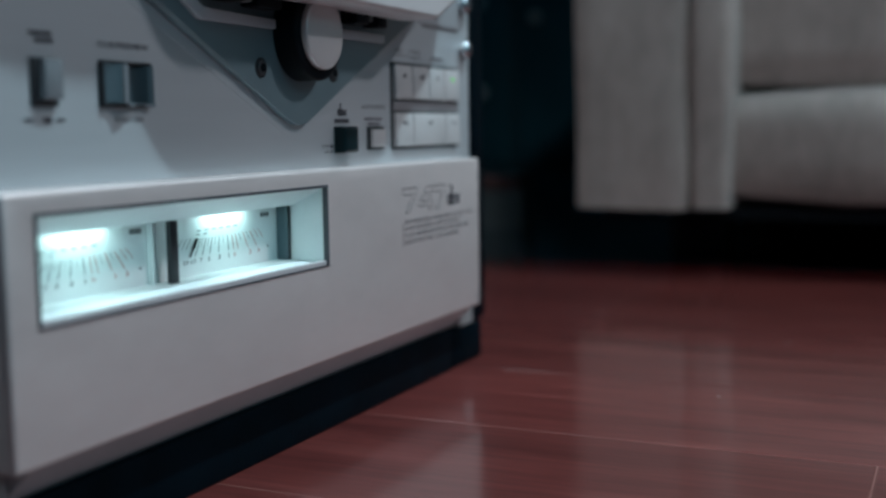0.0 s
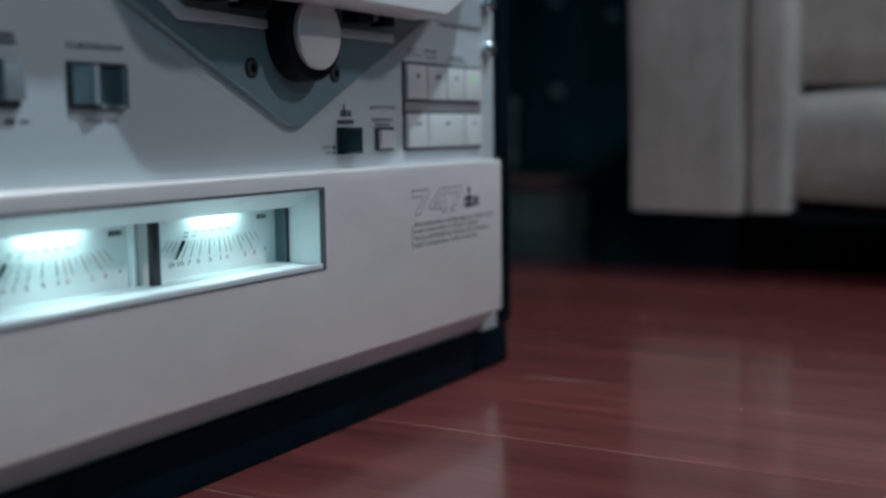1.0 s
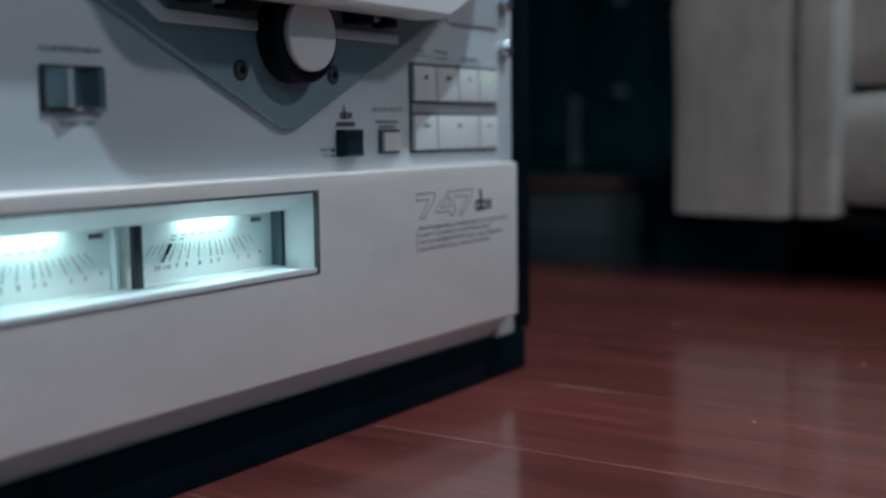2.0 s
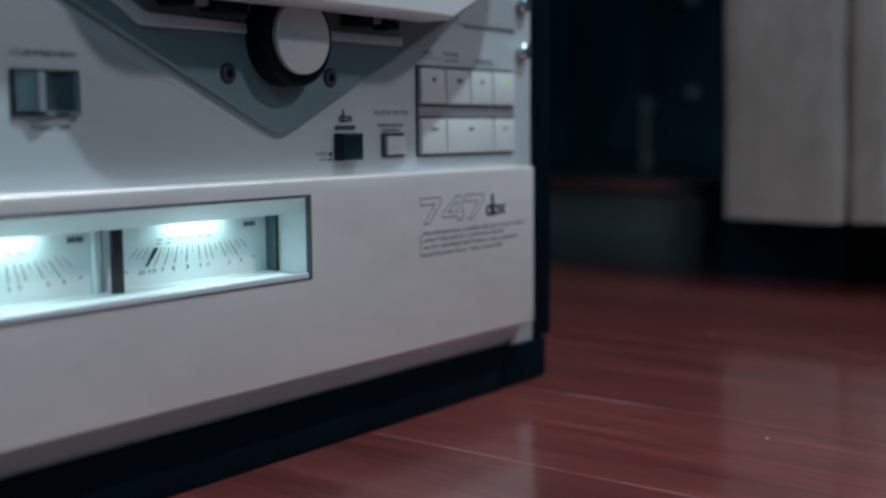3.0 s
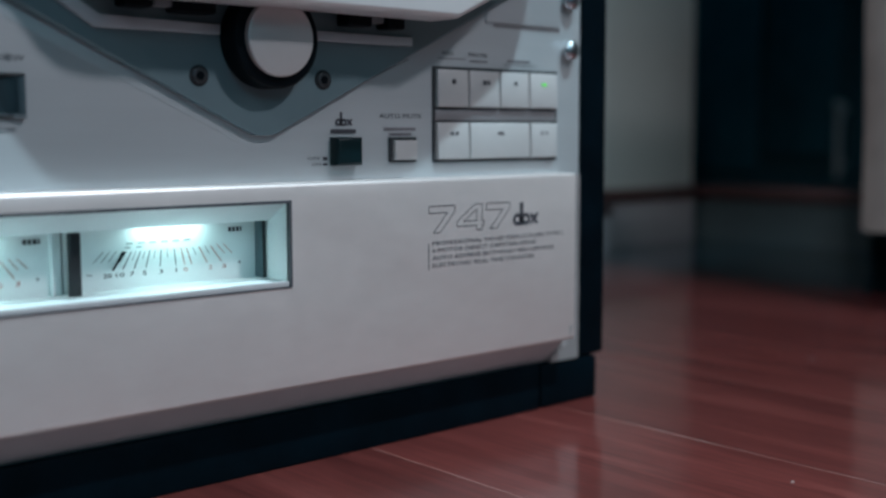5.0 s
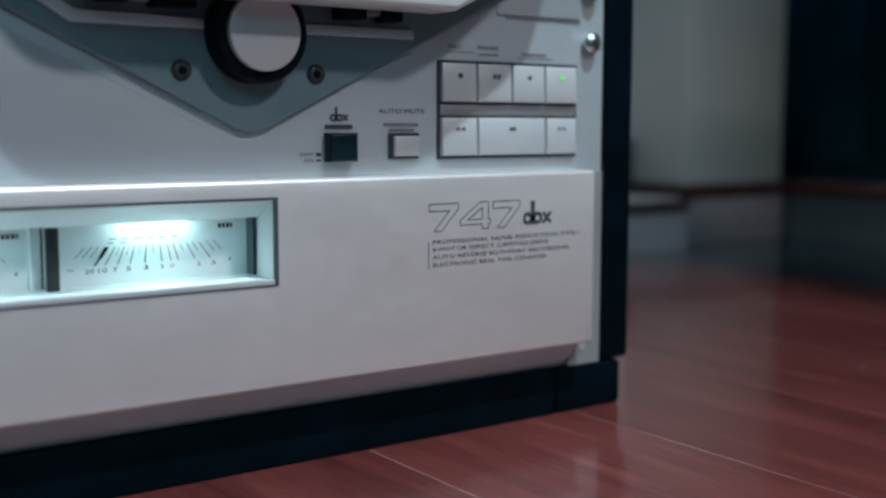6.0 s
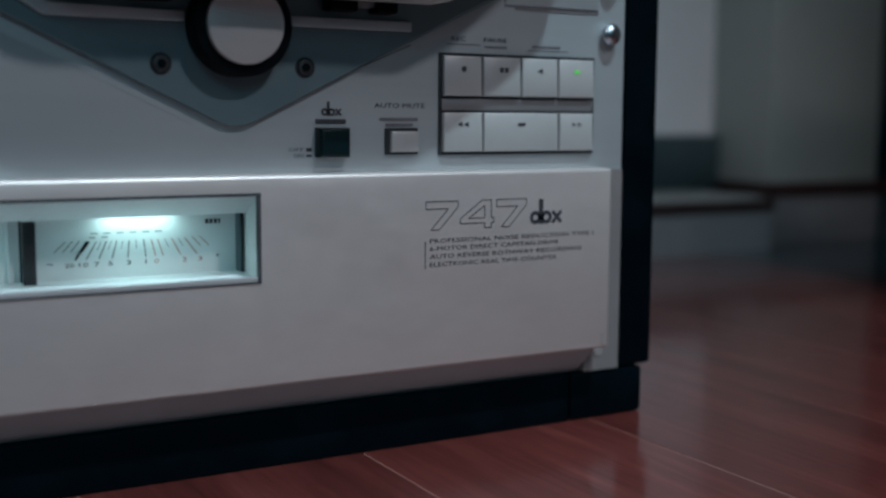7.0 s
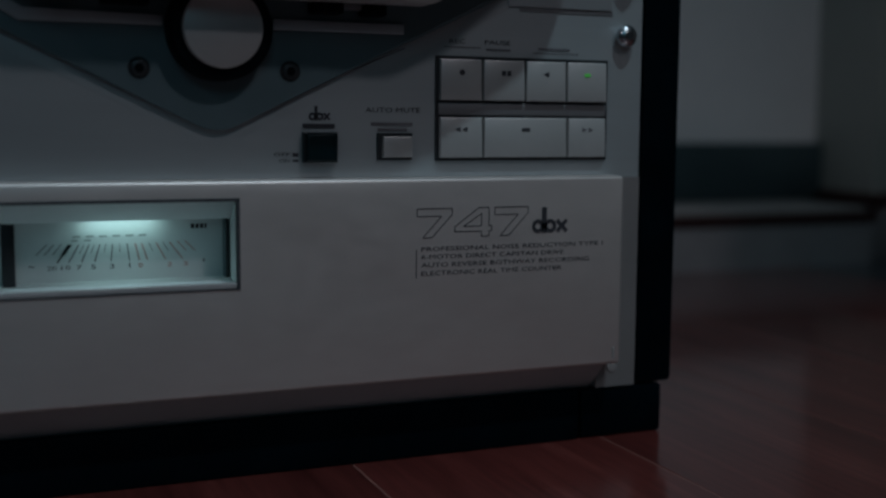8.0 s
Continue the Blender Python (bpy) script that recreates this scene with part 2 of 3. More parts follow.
def words(name, text, y, z, height, width, w, mat, parent, label=""):
    """Printed words with the built-in font, fitted to a width, on the plane x = w."""
    cu = bpy.data.curves.new("words", "FONT")
    cu.body, cu.size, cu.extrude, cu.resolution_u, cu.offset = text, 1.0, 0.0, 2, 0.0
    tmp = new("words", cu)
    dg = bpy.context.evaluated_depsgraph_get()
    me = bpy.data.meshes.new_from_object(tmp.evaluated_get(dg))
    bpy.data.objects.remove(tmp)
    xs, ys = [v.co.x for v in me.vertices], [v.co.y for v in me.vertices]
    sx, sy = width / (max(xs) - min(xs)), height / (max(ys) - min(ys))
    x0, y0 = min(xs), min(ys)
    for v in me.vertices:
        v.co = Vector((w, y + (v.co.x - x0) * sx, z + (v.co.y - y0) * sy))
    me.materials.clear()
    me.materials.append(mat)
    ob = new(name, me)
    ob.parent = parent
    ob.matrix_parent_inverse = parent.matrix_world.inverted()
    return tagged(ob, label)


# ---- setting ----
GROUND = 0.0045
bm = box(bmesh.new(), -0.9, 3.2, -2.6, 0.722, -0.06, GROUND - 0.00025)
floor = structure("floor", bm, M_GAP, "red lacquered plank floor with pale joints")
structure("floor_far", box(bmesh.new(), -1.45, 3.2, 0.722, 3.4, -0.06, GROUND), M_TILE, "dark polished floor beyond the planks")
structure("wall_west", box(bmesh.new(), -0.80, -0.645, -2.6, 0.853, 0.0, 2.5), M_WALL, "pale painted wall behind the tape deck")
structure("baseboard", box(bmesh.new(), -0.645, -0.630, -2.6, 0.853, 0.066, 0.134, 0.003), M_BASE, "dark painted skirting board")
step = structure("plinth", box(bmesh.new(), -0.645, -0.503, -2.6, 0.815, 0.0, 0.0485), M_RISER, "low taupe plinth along the wall with a pale top")
part("plinth_top", box(bmesh.new(), -0.645, -0.512, -2.6, 0.815, 0.049, 0.066, 0.003), M_PALE, step)
part("nosing", box(bmesh.new(), -0.512, -0.500, -2.6, 0.822, 0.049, 0.063, 0.005), M_SILL, step, "red-brown wooden nosing")
structure("pillar", box(bmesh.new(), -0.80, -0.545, 0.8535, 1.04, 0.0, 2.5, 0.002), M_PILLAR, "grey-green painted door jamb")
structure("pillar_base", box(bmesh.new(), -0.645, -0.540, 0.850, 1.0405, 0.0, 0.062, 0.002), M_FOOT, "dark base of the door jamb")
structure("pillar_trim", box(bmesh.new(), -0.645, -0.536, 0.846, 1.0415, 0.062, 0.079, 0.003), M_SILL, "red-brown trim at the foot of the door jamb")
sill = structure("door_sill", box(bmesh.new(), -0.545, -0.287, 1.052, 1.12, 0.0, 0.062), M_BASE, "dark door sill with a worn red-brown edge")
part("nosing", box(bmesh.new(), -0.545, -0.287, 1.042, 1.12, 0.062, 0.080, 0.004), M_SILL, sill, "worn red-brown wooden edge")
structure("wall_far", box(bmesh.new(), -1.45, 3.2, 3.3, 3.4, 0.0, 2.5), M_UNLIT, "wall of the unlit room, its darkness put into the colour")
structure("wall_far_side", box(bmesh.new(), -1.45, -1.30, 0.955, 3.3, 0.0, 2.5), M_UNLIT, "side wall of the unlit room, its darkness put into the colour")
structure("wall_return", box(bmesh.new(), -1.30, -0.80, 0.955, 1.04, 0.0, 2.5), M_UNLIT, "wall beside the doorway, its darkness put into the colour")
# Unseen wall; its opening is made up to hold the blue fill.
structure("wall_east", ring(bmesh.new(), (-2.6, 3.4, 0.0, 2.5), (-1.2, -0.2, 1.2, 2.2), 3.1, 3.2), M_ROOM, "unseen room wall with an opening added for the blue fill light")
structure("wall_south", box(bmesh.new(), -0.9, 3.2, -2.7, -2.6, 0.0, 2.5), M_ROOM, "unseen room wall, blue to bounce cool light")
structure("ceiling", box(bmesh.new(), -1.45, 3.2, -2.7, 3.4, 2.5, 2.6), M_CEIL, "unseen ceiling, blue to bounce cool light")

# ---- tape deck ----
deck = thing("tape_deck", (0, 0, GROUND), "silver open-reel tape deck with lit meters on a red floor", "tape deck")

# carcass
part("cabinet", box(bmesh.new(), -0.250, -0.021, -0.199, 0.199, 0.024, 0.470, 0.003), M_BLACK, deck, "black cabinet body")
for side in (-1, 1):
    part("side_panel", box(bmesh.new(), -0.256, 0.001, min(side * 0.2005, side * 0.2210), max(side * 0.2005, side * 0.2210), 0.029, 0.475, 0.0025), M_BLACK, deck, "black side panel")
    part("foot", box(bmesh.new(), -0.06, 0.0005, min(side * 0.171, side * 0.2160), max(side * 0.171, side * 0.2160), GROUND, 0.0285, 0.0022), M_BLACK, deck, "black corner foot")
    part("foot", box(bmesh.new(), -0.25, -0.20, min(side * 0.171, side * 0.2160), max(side * 0.171, side * 0.2160), GROUND, 0.0285, 0.0022), M_BLACK, deck, "black corner foot")
part("plinth", box(bmesh.new(), -0.25, 0.0005, -0.170, 0.170, GROUND, 0.0285, 0.001), M_BLACK, deck, "black recessed plinth")

# face plate
HOLE = (-0.1745, 0.0085, 0.083, 0.1265)
part("face_plate", ring(bmesh.new(), (-0.2, 0.2, 0.0446, 0.475), HOLE, -0.020, 0.0, 0.0008), M_FACE, deck, "satin silver face plate")
for side in (-1, 1):
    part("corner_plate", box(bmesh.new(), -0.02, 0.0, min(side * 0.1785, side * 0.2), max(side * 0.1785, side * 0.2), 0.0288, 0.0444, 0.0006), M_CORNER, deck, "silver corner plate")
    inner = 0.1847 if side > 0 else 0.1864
    # Thin overlay added to give the face's edge the panel's tone.
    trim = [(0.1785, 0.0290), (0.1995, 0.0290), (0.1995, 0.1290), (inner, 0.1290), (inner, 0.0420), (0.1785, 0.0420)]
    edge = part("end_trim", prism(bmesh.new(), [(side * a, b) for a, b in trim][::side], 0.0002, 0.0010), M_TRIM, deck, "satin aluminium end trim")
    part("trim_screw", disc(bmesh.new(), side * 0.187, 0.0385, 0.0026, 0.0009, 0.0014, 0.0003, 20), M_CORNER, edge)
bm = bmesh.new()
prof = [(-0.02, 0.0286), (-0.004, 0.0286), (0.0100, 0.0420), (0.0100, 0.0440), (-0.02, 0.0440)]
ends = [[bm.verts.new((a, y, b)) for a, b in prof] for y in (-0.1775, 0.1775)]
bm.faces.new(ends[0])
bm.faces.new(ends[1][::-1])
for k in range(5):
    j = (k + 1) % 5
    bm.faces.new((ends[0][k], ends[1][k], ends[1][j], ends[0][j]))
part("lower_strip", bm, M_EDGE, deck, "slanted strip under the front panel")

# lower front panel with the meter window
WIN = (-0.1735, 0.0064, 0.0862, 0.1230)
panel = part("front_panel", ring(bmesh.new(), (-0.186, 0.1845, 0.0425, 0.1301), WIN, 0.0005, 0.0127, 0.0017), M_PANEL, deck, "satin aluminium front panel")
part("window_rim", ring(bmesh.new(), WIN, (WIN[0] + 0.0012, WIN[1] - 0.0012, WIN[2] + 0.0003, WIN[3] - 0.0012), 0.0108, 0.0131), M_RIM, panel, "dark thin window rim")

# Bottom of the rim as a paler part: the light on it is painted.
part("window_ledge", box(bmesh.new(), 0.0095, 0.0124, WIN[0] + 0.0012, WIN[1] - 0.0012, WIN[2] + 0.0003, WIN[2] + 0.0026, 0.0004), M_EDGE, panel, "lower edge of the window rim, its lit tone put into the colour")


def meter_recess():
    """Sloping pale walls from the window back to the dial cards."""
    bm = bmesh.new()
    f = [bm.verts.new((0.0107, *p)) for p in rect(-0.1722, 0.0051, 0.0875, 0.1217)]
    m = [bm.verts.new((-0.0060, *p)) for p in rect(-0.1690, 0.0066, 0.0885, 0.1135)]
    k = [bm.verts.new((-0.0160, *p)) for p in rect(-0.1690, 0.0066, 0.0885, 0.1200)]
    for a in range(4):
        c = (a + 1) % 4
        bm.faces.new((f[a], f[c], m[c], m[a]))
        bm.faces.new((m[a], m[c], k[c], k[a]))
    return bm


part("meter_surround", meter_recess(), M_BEZEL, panel, "pale sloping surround of the meters")
part("meter_back", box(bmesh.new(), -0.0195, -0.0165, -0.172, 0.0075, 0.086, 0.121), M_DARK, panel)
part("meter_divider", box(bmesh.new(), -0.0085, -0.0062, -0.0826, -0.0778, 0.0880, 0.1130, 0.0004), M_DARK, panel, "dark bar between the meters")
part("meter_edge", box(bmesh.new(), -0.0139, -0.0079, 0.0048, 0.0054, 0.0886, 0.1138, 0.0001), M_PADDLE, panel)
part("meter_edge", box(bmesh.new(), -0.0078, -0.0072, 0.0048, 0.0060, 0.0886, 0.1136, 0.0001), M_DARK, panel)
part("meter_edge", box(bmesh.new(), -0.0139, -0.0110, -0.0874, -0.0869, 0.0880, 0.1130, 0.0001), M_BEZEL, panel)

SCALE = [(-0.0277, "20", 0), (-0.0223, "10", 0), (-0.0172, "7", 0), (-0.0117, "5", 0), (-0.0044, "3", 0), (0.0033, "1", 0), (0.0070, "0", 1), (0.0187, "2", 1), (0.0253, "3", 1)]
TICKS = (-0.0257, -0.0212, -0.0162, -0.0110, -0.0047, 0.0026, 0.0066, 0.0098, 0.0172, 0.0241)


def stroke(bm, y0, z0, y1, z1, w, x):
    d = Vector((y1 - y0, z1 - z0)).normalized()
    ny, nz = -d.y * w / 2, d.x * w / 2
    bm.faces.new([bm.verts.new((x, y, z)) for y, z in ((y0 + ny, z0 + nz), (y0 - ny, z0 - nz), (y1 - ny, z1 - nz), (y1 + ny, z1 + nz))])


def meter(yc, needle_at):
    """One level meter: card, printed scale, needle and bulb. yc: the middle of its card."""
    x = -0.0140
    card = part("meter", box(bmesh.new(), x - 0.0020, x, yc - 0.0455, yc + 0.0425, 0.0880, 0.1190), M_DIAL, panel, "lit white meter dial")

    def tick(name, y0, z0, y1, z1, w, mat):
        bm = bmesh.new()
        stroke(bm, y0, z0, y1, z1, w, x + 0.0003)
        part(name, bm, mat, card)

    def leaning(dy, z0, z1, w, mat):
        lean = (dy + 0.0012) / 0.0345
        tick("scale_tick", yc + dy - lean * (z0 - 0.0965), z0, yc + dy - lean * (z1 - 0.0965), z1, w, mat)

    for dy in TICKS:
        leaning(dy, 0.0965, 0.1035, 0.00040, M_RED if dy > 0.005 else M_TICK)
    for dy in (-0.0370, -0.0335, -0.0300, 0.0285, 0.0325):
        leaning(dy, 0.0998, 0.1040, 0.00030, M_RED if dy > 0 else M_TICK)
    for dy in (-0.0187, -0.0137, -0.0080, -0.0012, 0.0135, 0.0206):
        leaning(dy, 0.1000, 0.1035, 0.00025, M_FAINT)
    for k in range(6):
        tick("scale_bar", yc - 0.0195 + k * 0.0052, 0.1068, yc - 0.0165 + k * 0.0052, 0.1068, 0.0007, M_HAIR)
    for k in range(2):
        tick("scale_bar", yc - 0.0200 + k * 0.0050, 0.1052, yc - 0.0175 + k * 0.0050, 0.1052, 0.0007, M_HAIR)
    tick("scale_sign", yc - 0.0365, 0.0955, yc - 0.0342, 0.0950, 0.0004, M_FAINT)
    bm = bmesh.new()
    stroke(bm, yc + 0.0323, 0.0955, yc + 0.0337, 0.0955, 0.0004, x + 0.0003)
    stroke(bm, yc + 0.0330, 0.0948, yc + 0.0330, 0.0962, 0.0004, x + 0.0003)
    part("scale_sign", bm, M_FAINT, card)
    bm = bmesh.new()
    for k, w in enumerate((0.0014, 0.0013, 0.0014, 0.0008)):
        y = yc + 0.0278 + k * 0.0019
        stroke(bm, y, 0.1100, y + w, 0.1100, 0.0019, x + 0.0003)
    part("maker_mark", bm, M_INK, card)
    for dy, text, red in SCALE:
        words("scale_number", text, yc + dy - 0.0009 * len(text), 0.0935, 0.0018, 0.0005 if text == "1" else 0.0017 * len(text) + 0.0002, x + 0.0003, M_RED if red else M_INK, card)
    bm = bmesh.new()
    yb, ym, yt = [yc + needle_at + 0.0050 * f for f in (0.0, 0.45, 1.0)]
    prism(bm, [(yb - 0.0002, 0.0965), (yb + 0.0002, 0.0965), (ym + 0.0003, 0.0996), (ym - 0.0003, 0.0996)], x + 0.0010, x + 0.0014)
    prism(bm, [(ym - 0.0007, 0.0996), (ym + 0.0007, 0.0996), (yt + 0.0009, 0.1038), (yt - 0.0009, 0.1038)], x + 0.0010, x + 0.0014)
    part("needle", bm, M_RUBBER, card, "black needle")
    bm = bmesh.new()
    bmesh.ops.create_uvsphere(bm, u_segments=20, v_segments=12, radius=0.0005, matrix=Matrix.Translation((-0.0092, yc - 0.001, 0.1149)) @ Matrix.Diagonal((1, 22, 1, 1)))
    part("bulb", bm, M_GLOW, card, "glowing meter bulb")


meter(-0.0362, -0.0257)
meter(-0.1252, -0.0257)
for yc in (-0.0362, -0.1252):
    lamp("meter_lamp", (-0.0088, yc - 0.001, 0.1143), (-0.0110, yc - 0.001, 0.100), 0.0062, 0.030, (0.62, 1.0, 1.0), 0.003)

# printing on the front panel
PF = 0.0129


def outline_strokes(bm, pts, w, x):
    for (a, b), (c, d) in zip(pts, pts[1:] + pts[:1]):
        stroke(bm, a, b, c, d, w, x)


SEVEN = [(0.0, 1.0), (1.0, 1.0), (1.0, 0.78), (0.42, 0.0), (0.16, 0.0), (0.70, 0.74), (0.0, 0.74)]
FOUR = [(0.70, 1.0), (1.0, 1.0), (1.0, 0.36), (1.08, 0.36), (1.08, 0.18), (1.0, 0.18), (1.0, 0.0), (0.78, 0.0), (0.78, 0.18), (0.0, 0.18), (0.0, 0.36)]
FOUR_HOLE = [(0.78, 0.36), (0.78, 0.80), (0.26, 0.36)]
for y0, shapes in ((0.0825, (SEVEN,)), (0.1000, (FOUR, FOUR_HOLE)), (0.1190, (SEVEN,))):
    bm = bmesh.new()
    for sh in shapes:
        outline_strokes(bm, [(y0 + 0.0162 * a, 0.1045 + 0.0125 * b) for a, b in sh], 0.00036, PF)
    part("model_digit", bm, M_INK, panel, "outlined digit")


def badge(y0, z0, s, x, mat, parent):
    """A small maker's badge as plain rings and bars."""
    bm = bmesh.new()
    for c in (0.30, 0.89):
        for k in range(16):
            a0, a1 = k / 16 * math.tau, (k + 1) / 16 * math.tau
            p, q = [[(y0 + s * (c + r * math.cos(a)), z0 + s * (0.30 + r * math.sin(a))) for a in (a0, a1)] for r in (0.30, 0.13)]
            bm.faces.new([bm.verts.new((x, *v)) for v in (p[0], p[1], q[1], q[0])])
    stroke(bm, y0 + s * 0.595, z0, y0 + s * 0.595, z0 + s * 1.12, 0.24 * s, x)
    for way in (1, -1):
        stroke(bm, y0 + s * 1.22, z0 + s * (0.30 - 0.25 * way), y0 + s * 1.70, z0 + s * (0.30 + 0.25 * way), 0.17 * s, x + 0.00002 * way)
    part("badge", bm, mat, parent, "dark badge mark")


part("latch_slot", box(bmesh.new(), 0.0122, 0.0130, 0.1800, 0.1811, 0.0450, 0.0505), M_CORNER, panel, "small dull slot")
badge(0.1372, 0.1050, 0.0103, PF, M_INK, panel)
LINES = [("PROFESSIONAL NOISE REDUCTION TYPE I", 0.0987, 0.0890), ("6-MOTOR DIRECT CAPSTAN DRIVE", 0.0953, 0.0690), ("AUTO REVERSE BOTHWAY RECORDING", 0.0918, 0.0820), ("ELECTRONIC REAL TIME COUNTER", 0.0882, 0.0680)]
for text, z, width in LINES:
    words("print_line", text, 0.0845, z, 0.0019, width, PF, M_INK, panel)
bm = bmesh.new()
stroke(bm, 0.0822, 0.0872, 0.0822, 0.0995, 0.0004, PF)
part("print_rule", bm, M_INK, panel)

# head plate: a V with a rounded tip, set in a shallow border


def vee(grow):
    """The V outline; grow: metres by which it is widened."""
    slope, r = math.atan(0.475), 0.018 + grow
    zc = 0.1495 + 0.018
    pts = [(-0.168, zc), (-0.168, 0.330), (0.168, 0.330), (0.168, zc)]
    reach = 0.168
    out = []
    for k in range(13):
        a = -math.pi / 2 - slope + 2 * slope * k / 12
        out.append((r * math.cos(a), zc + r * math.sin(a)))
    y, z = out[-1]
    top = z + (reach - y) * math.tan(slope)
    return out + [(reach, top), (reach, 0.330), (-reach, 0.330), (-reach, top)]


part("plate_border", prism(bmesh.new(), vee(0.0050), -0.001, 0.00015, 0.0001), M_FACE, deck, "bright border round the head plate")
plate = part("head_plate", prism(bmesh.new(), vee(-0.0004), 0.0, 0.0034, 0.0028, 3), M_PLATE, deck, "grey V-shaped head plate")
W = 0.0034
for y in (-0.0305, 0.0300):
    b = disc(bmesh.new(), y, 0.1740, 0.0032, W, W + 0.0012, 0.0004, 28)
    sc = part("plate_screw", b, M_SCREW, plate, "dark socket screw")
    part("socket", disc(bmesh.new(), y, 0.1740, 0.0019, W + 0.0011, W + 0.0016, 0, 6), M_RUBBER, sc)
    part("screw_washer", disc(bmesh.new(), y, 0.1740, 0.0043, W - 0.0002, W + 0.0003, 0, 28), M_DARK, sc)
BAR = [(-0.0745, 0.1906), (-0.0215, 0.1906), (-0.0215, 0.1948), (-0.0728, 0.1948), (-0.118, 0.222), (-0.124, 0.222)]
part("head_ledge", prism(bmesh.new(), BAR, W, 0.0060, 0.0005), M_LEDGE, plate, "bright ledge under the heads")
part("head_ledge", prism(bmesh.new(), rect(0.0225, 0.0790, 0.1906, 0.1948), W, 0.0060, 0.0005), M_LEDGE, plate, "bright ledge under the heads")
for y, wd, z0, h in ((-0.060, 0.012, 0.1985, 0.010), (-0.036, 0.018, 0.1975, 0.008), (0.044, 0.013, 0.1972, 0.009), (0.064, 0.010, 0.1970, 0.008)):
    part("tape_guide", box(bmesh.new(), W, 0.013, y - wd / 2, y + wd / 2, z0, z0 + h, 0.0012), M_RUBBER, plate, "black tape guide")
for y in (-0.046, 0.0545):
    part("tape_head", box(bmesh.new(), W, 0.010, y - 0.006, y + 0.006, 0.1995, 0.206, 0.001), M_SWITCH, plate, "grey tape head")

roller = part("pinch_roller", disc(bmesh.new(), 0.0, 0.1897, 0.0205, W, 0.0145, 0.0015, 64), M_RUBBER, plate, "black rubber pinch roller")
part("roller_cap", disc(bmesh.new(), 0.0, 0.1897, 0.0157, 0.0145, 0.0175, 0.0008, 64), M_SILVER, roller, "silver cap of the roller")

# head cover
COVER = [(-0.066, 0.2015), (0.083, 0.2015), (0.108, 0.2130), (0.140, 0.2400), (0.156, 0.2550), (0.163, 0.2760), (0.165, 0.3000), (-0.113, 0.300), (-0.104, 0.250), (-0.094, 0.226), (-0.083, 0.2105), (-0.076, 0.2045)]
cover = part("head_cover", prism(bmesh.new(), COVER, 0.0145, 0.0340, 0.0025, 3), M_COVER, deck, "satin silver head cover")
part("cover_back", prism(bmesh.new(), [(y * 0.9, z + 0.012) for y, z in COVER], W, 0.0145), M_PLATE, cover)

# transport keys
part("key_frame", ring(bmesh.new(), (0.0955, 0.1812, 0.1370, 0.1826), (0.0966, 0.1805, 0.1380, 0.1815), 0.0, 0.0008), M_DARK, deck, "dark frame round the keys")
part("key_bed", box(bmesh.new(), -0.001, 0.0006, 0.0966, 0.1805, 0.1380, 0.1815), M_DARK, deck)
part("key_divider", box(bmesh.new(), 0.0, 0.0012, 0.0968, 0.1803, 0.1570, 0.1624, 0.0004), M_STRIP, deck, "grey strip between the key rows")


def key(y0, y1, z0, z1):
    bm = prism(bmesh.new(), rect(y0 + 0.0005, y1 - 0.0005, z0, z1), 0.0, 0.0026, 0.0006)
    for v in bm.verts:
        if v.co.x > 0.0015 and v.co.z < z0 + 0.002:
            v.co.x += 0.0007
    return part("transport_key", bm, M_KEY, deck)


K = 0.0026


def tri(bm, y, z, s, way):
    bm.faces.new([bm.verts.new((K + 0.0005, y + way * s, z)), bm.verts.new((K + 0.0005, y - way * s * 0.6, z + s * 0.7)), bm.verts.new((K + 0.0005, y - way * s * 0.6, z - s * 0.7))])


def mark(parent, draw, mat=M_INK, label="dark symbol"):
    bm = bmesh.new()
    draw(bm)
    part("symbol", bm, mat, parent, label)


def dash(y, z, wd, h):
    return lambda bm: stroke(bm, y - wd / 2, z, y + wd / 2, z, h, K + 0.0005)


ZT = 0.1755
k1 = key(0.0966, 0.1172, 0.1634, 0.1812)
mark(k1, lambda bm: disc(bm, 0.1072, ZT, 0.0013, K, K + 0.0005, 0, 16))
k2 = key(0.1172, 0.1382, 0.1634, 0.1812)
mark(k2, lambda bm: (stroke(bm, 0.1262, ZT, 0.1282, ZT, 0.0022, K + 0.0005), stroke(bm, 0.1288, ZT, 0.1308, ZT, 0.0022, K + 0.0005)))
k3 = key(0.1382, 0.1590, 0.1634, 0.1812)
mark(k3, lambda bm: tri(bm, 0.1487, ZT, 0.0018, -1))
k4 = key(0.1590, 0.1802, 0.1634, 0.1812)
part("symbol", box(bmesh.new(), K - 0.001, K + 0.0006, 0.1680, 0.1710, ZT - 0.0007, ZT + 0.0008), M_LED, k4, "green lit symbol")
ZB = 0.1508
k5 = key(0.0966, 0.1177, 0.1384, 0.1560)
mark(k5, lambda bm: (tri(bm, 0.1055, ZB, 0.0017, -1), tri(bm, 0.1088, ZB, 0.0017, -1)))
k6 = key(0.1177, 0.1598, 0.1384, 0.1560)
mark(k6, dash(0.1385, ZB, 0.0040, 0.0014))
k7 = key(0.1598, 0.1802, 0.1384, 0.1560)
mark(k7, lambda bm: (tri(bm, 0.1682, ZB, 0.0016, 1), tri(bm, 0.1715, ZB, 0.0016, 1)), M_FAINT)

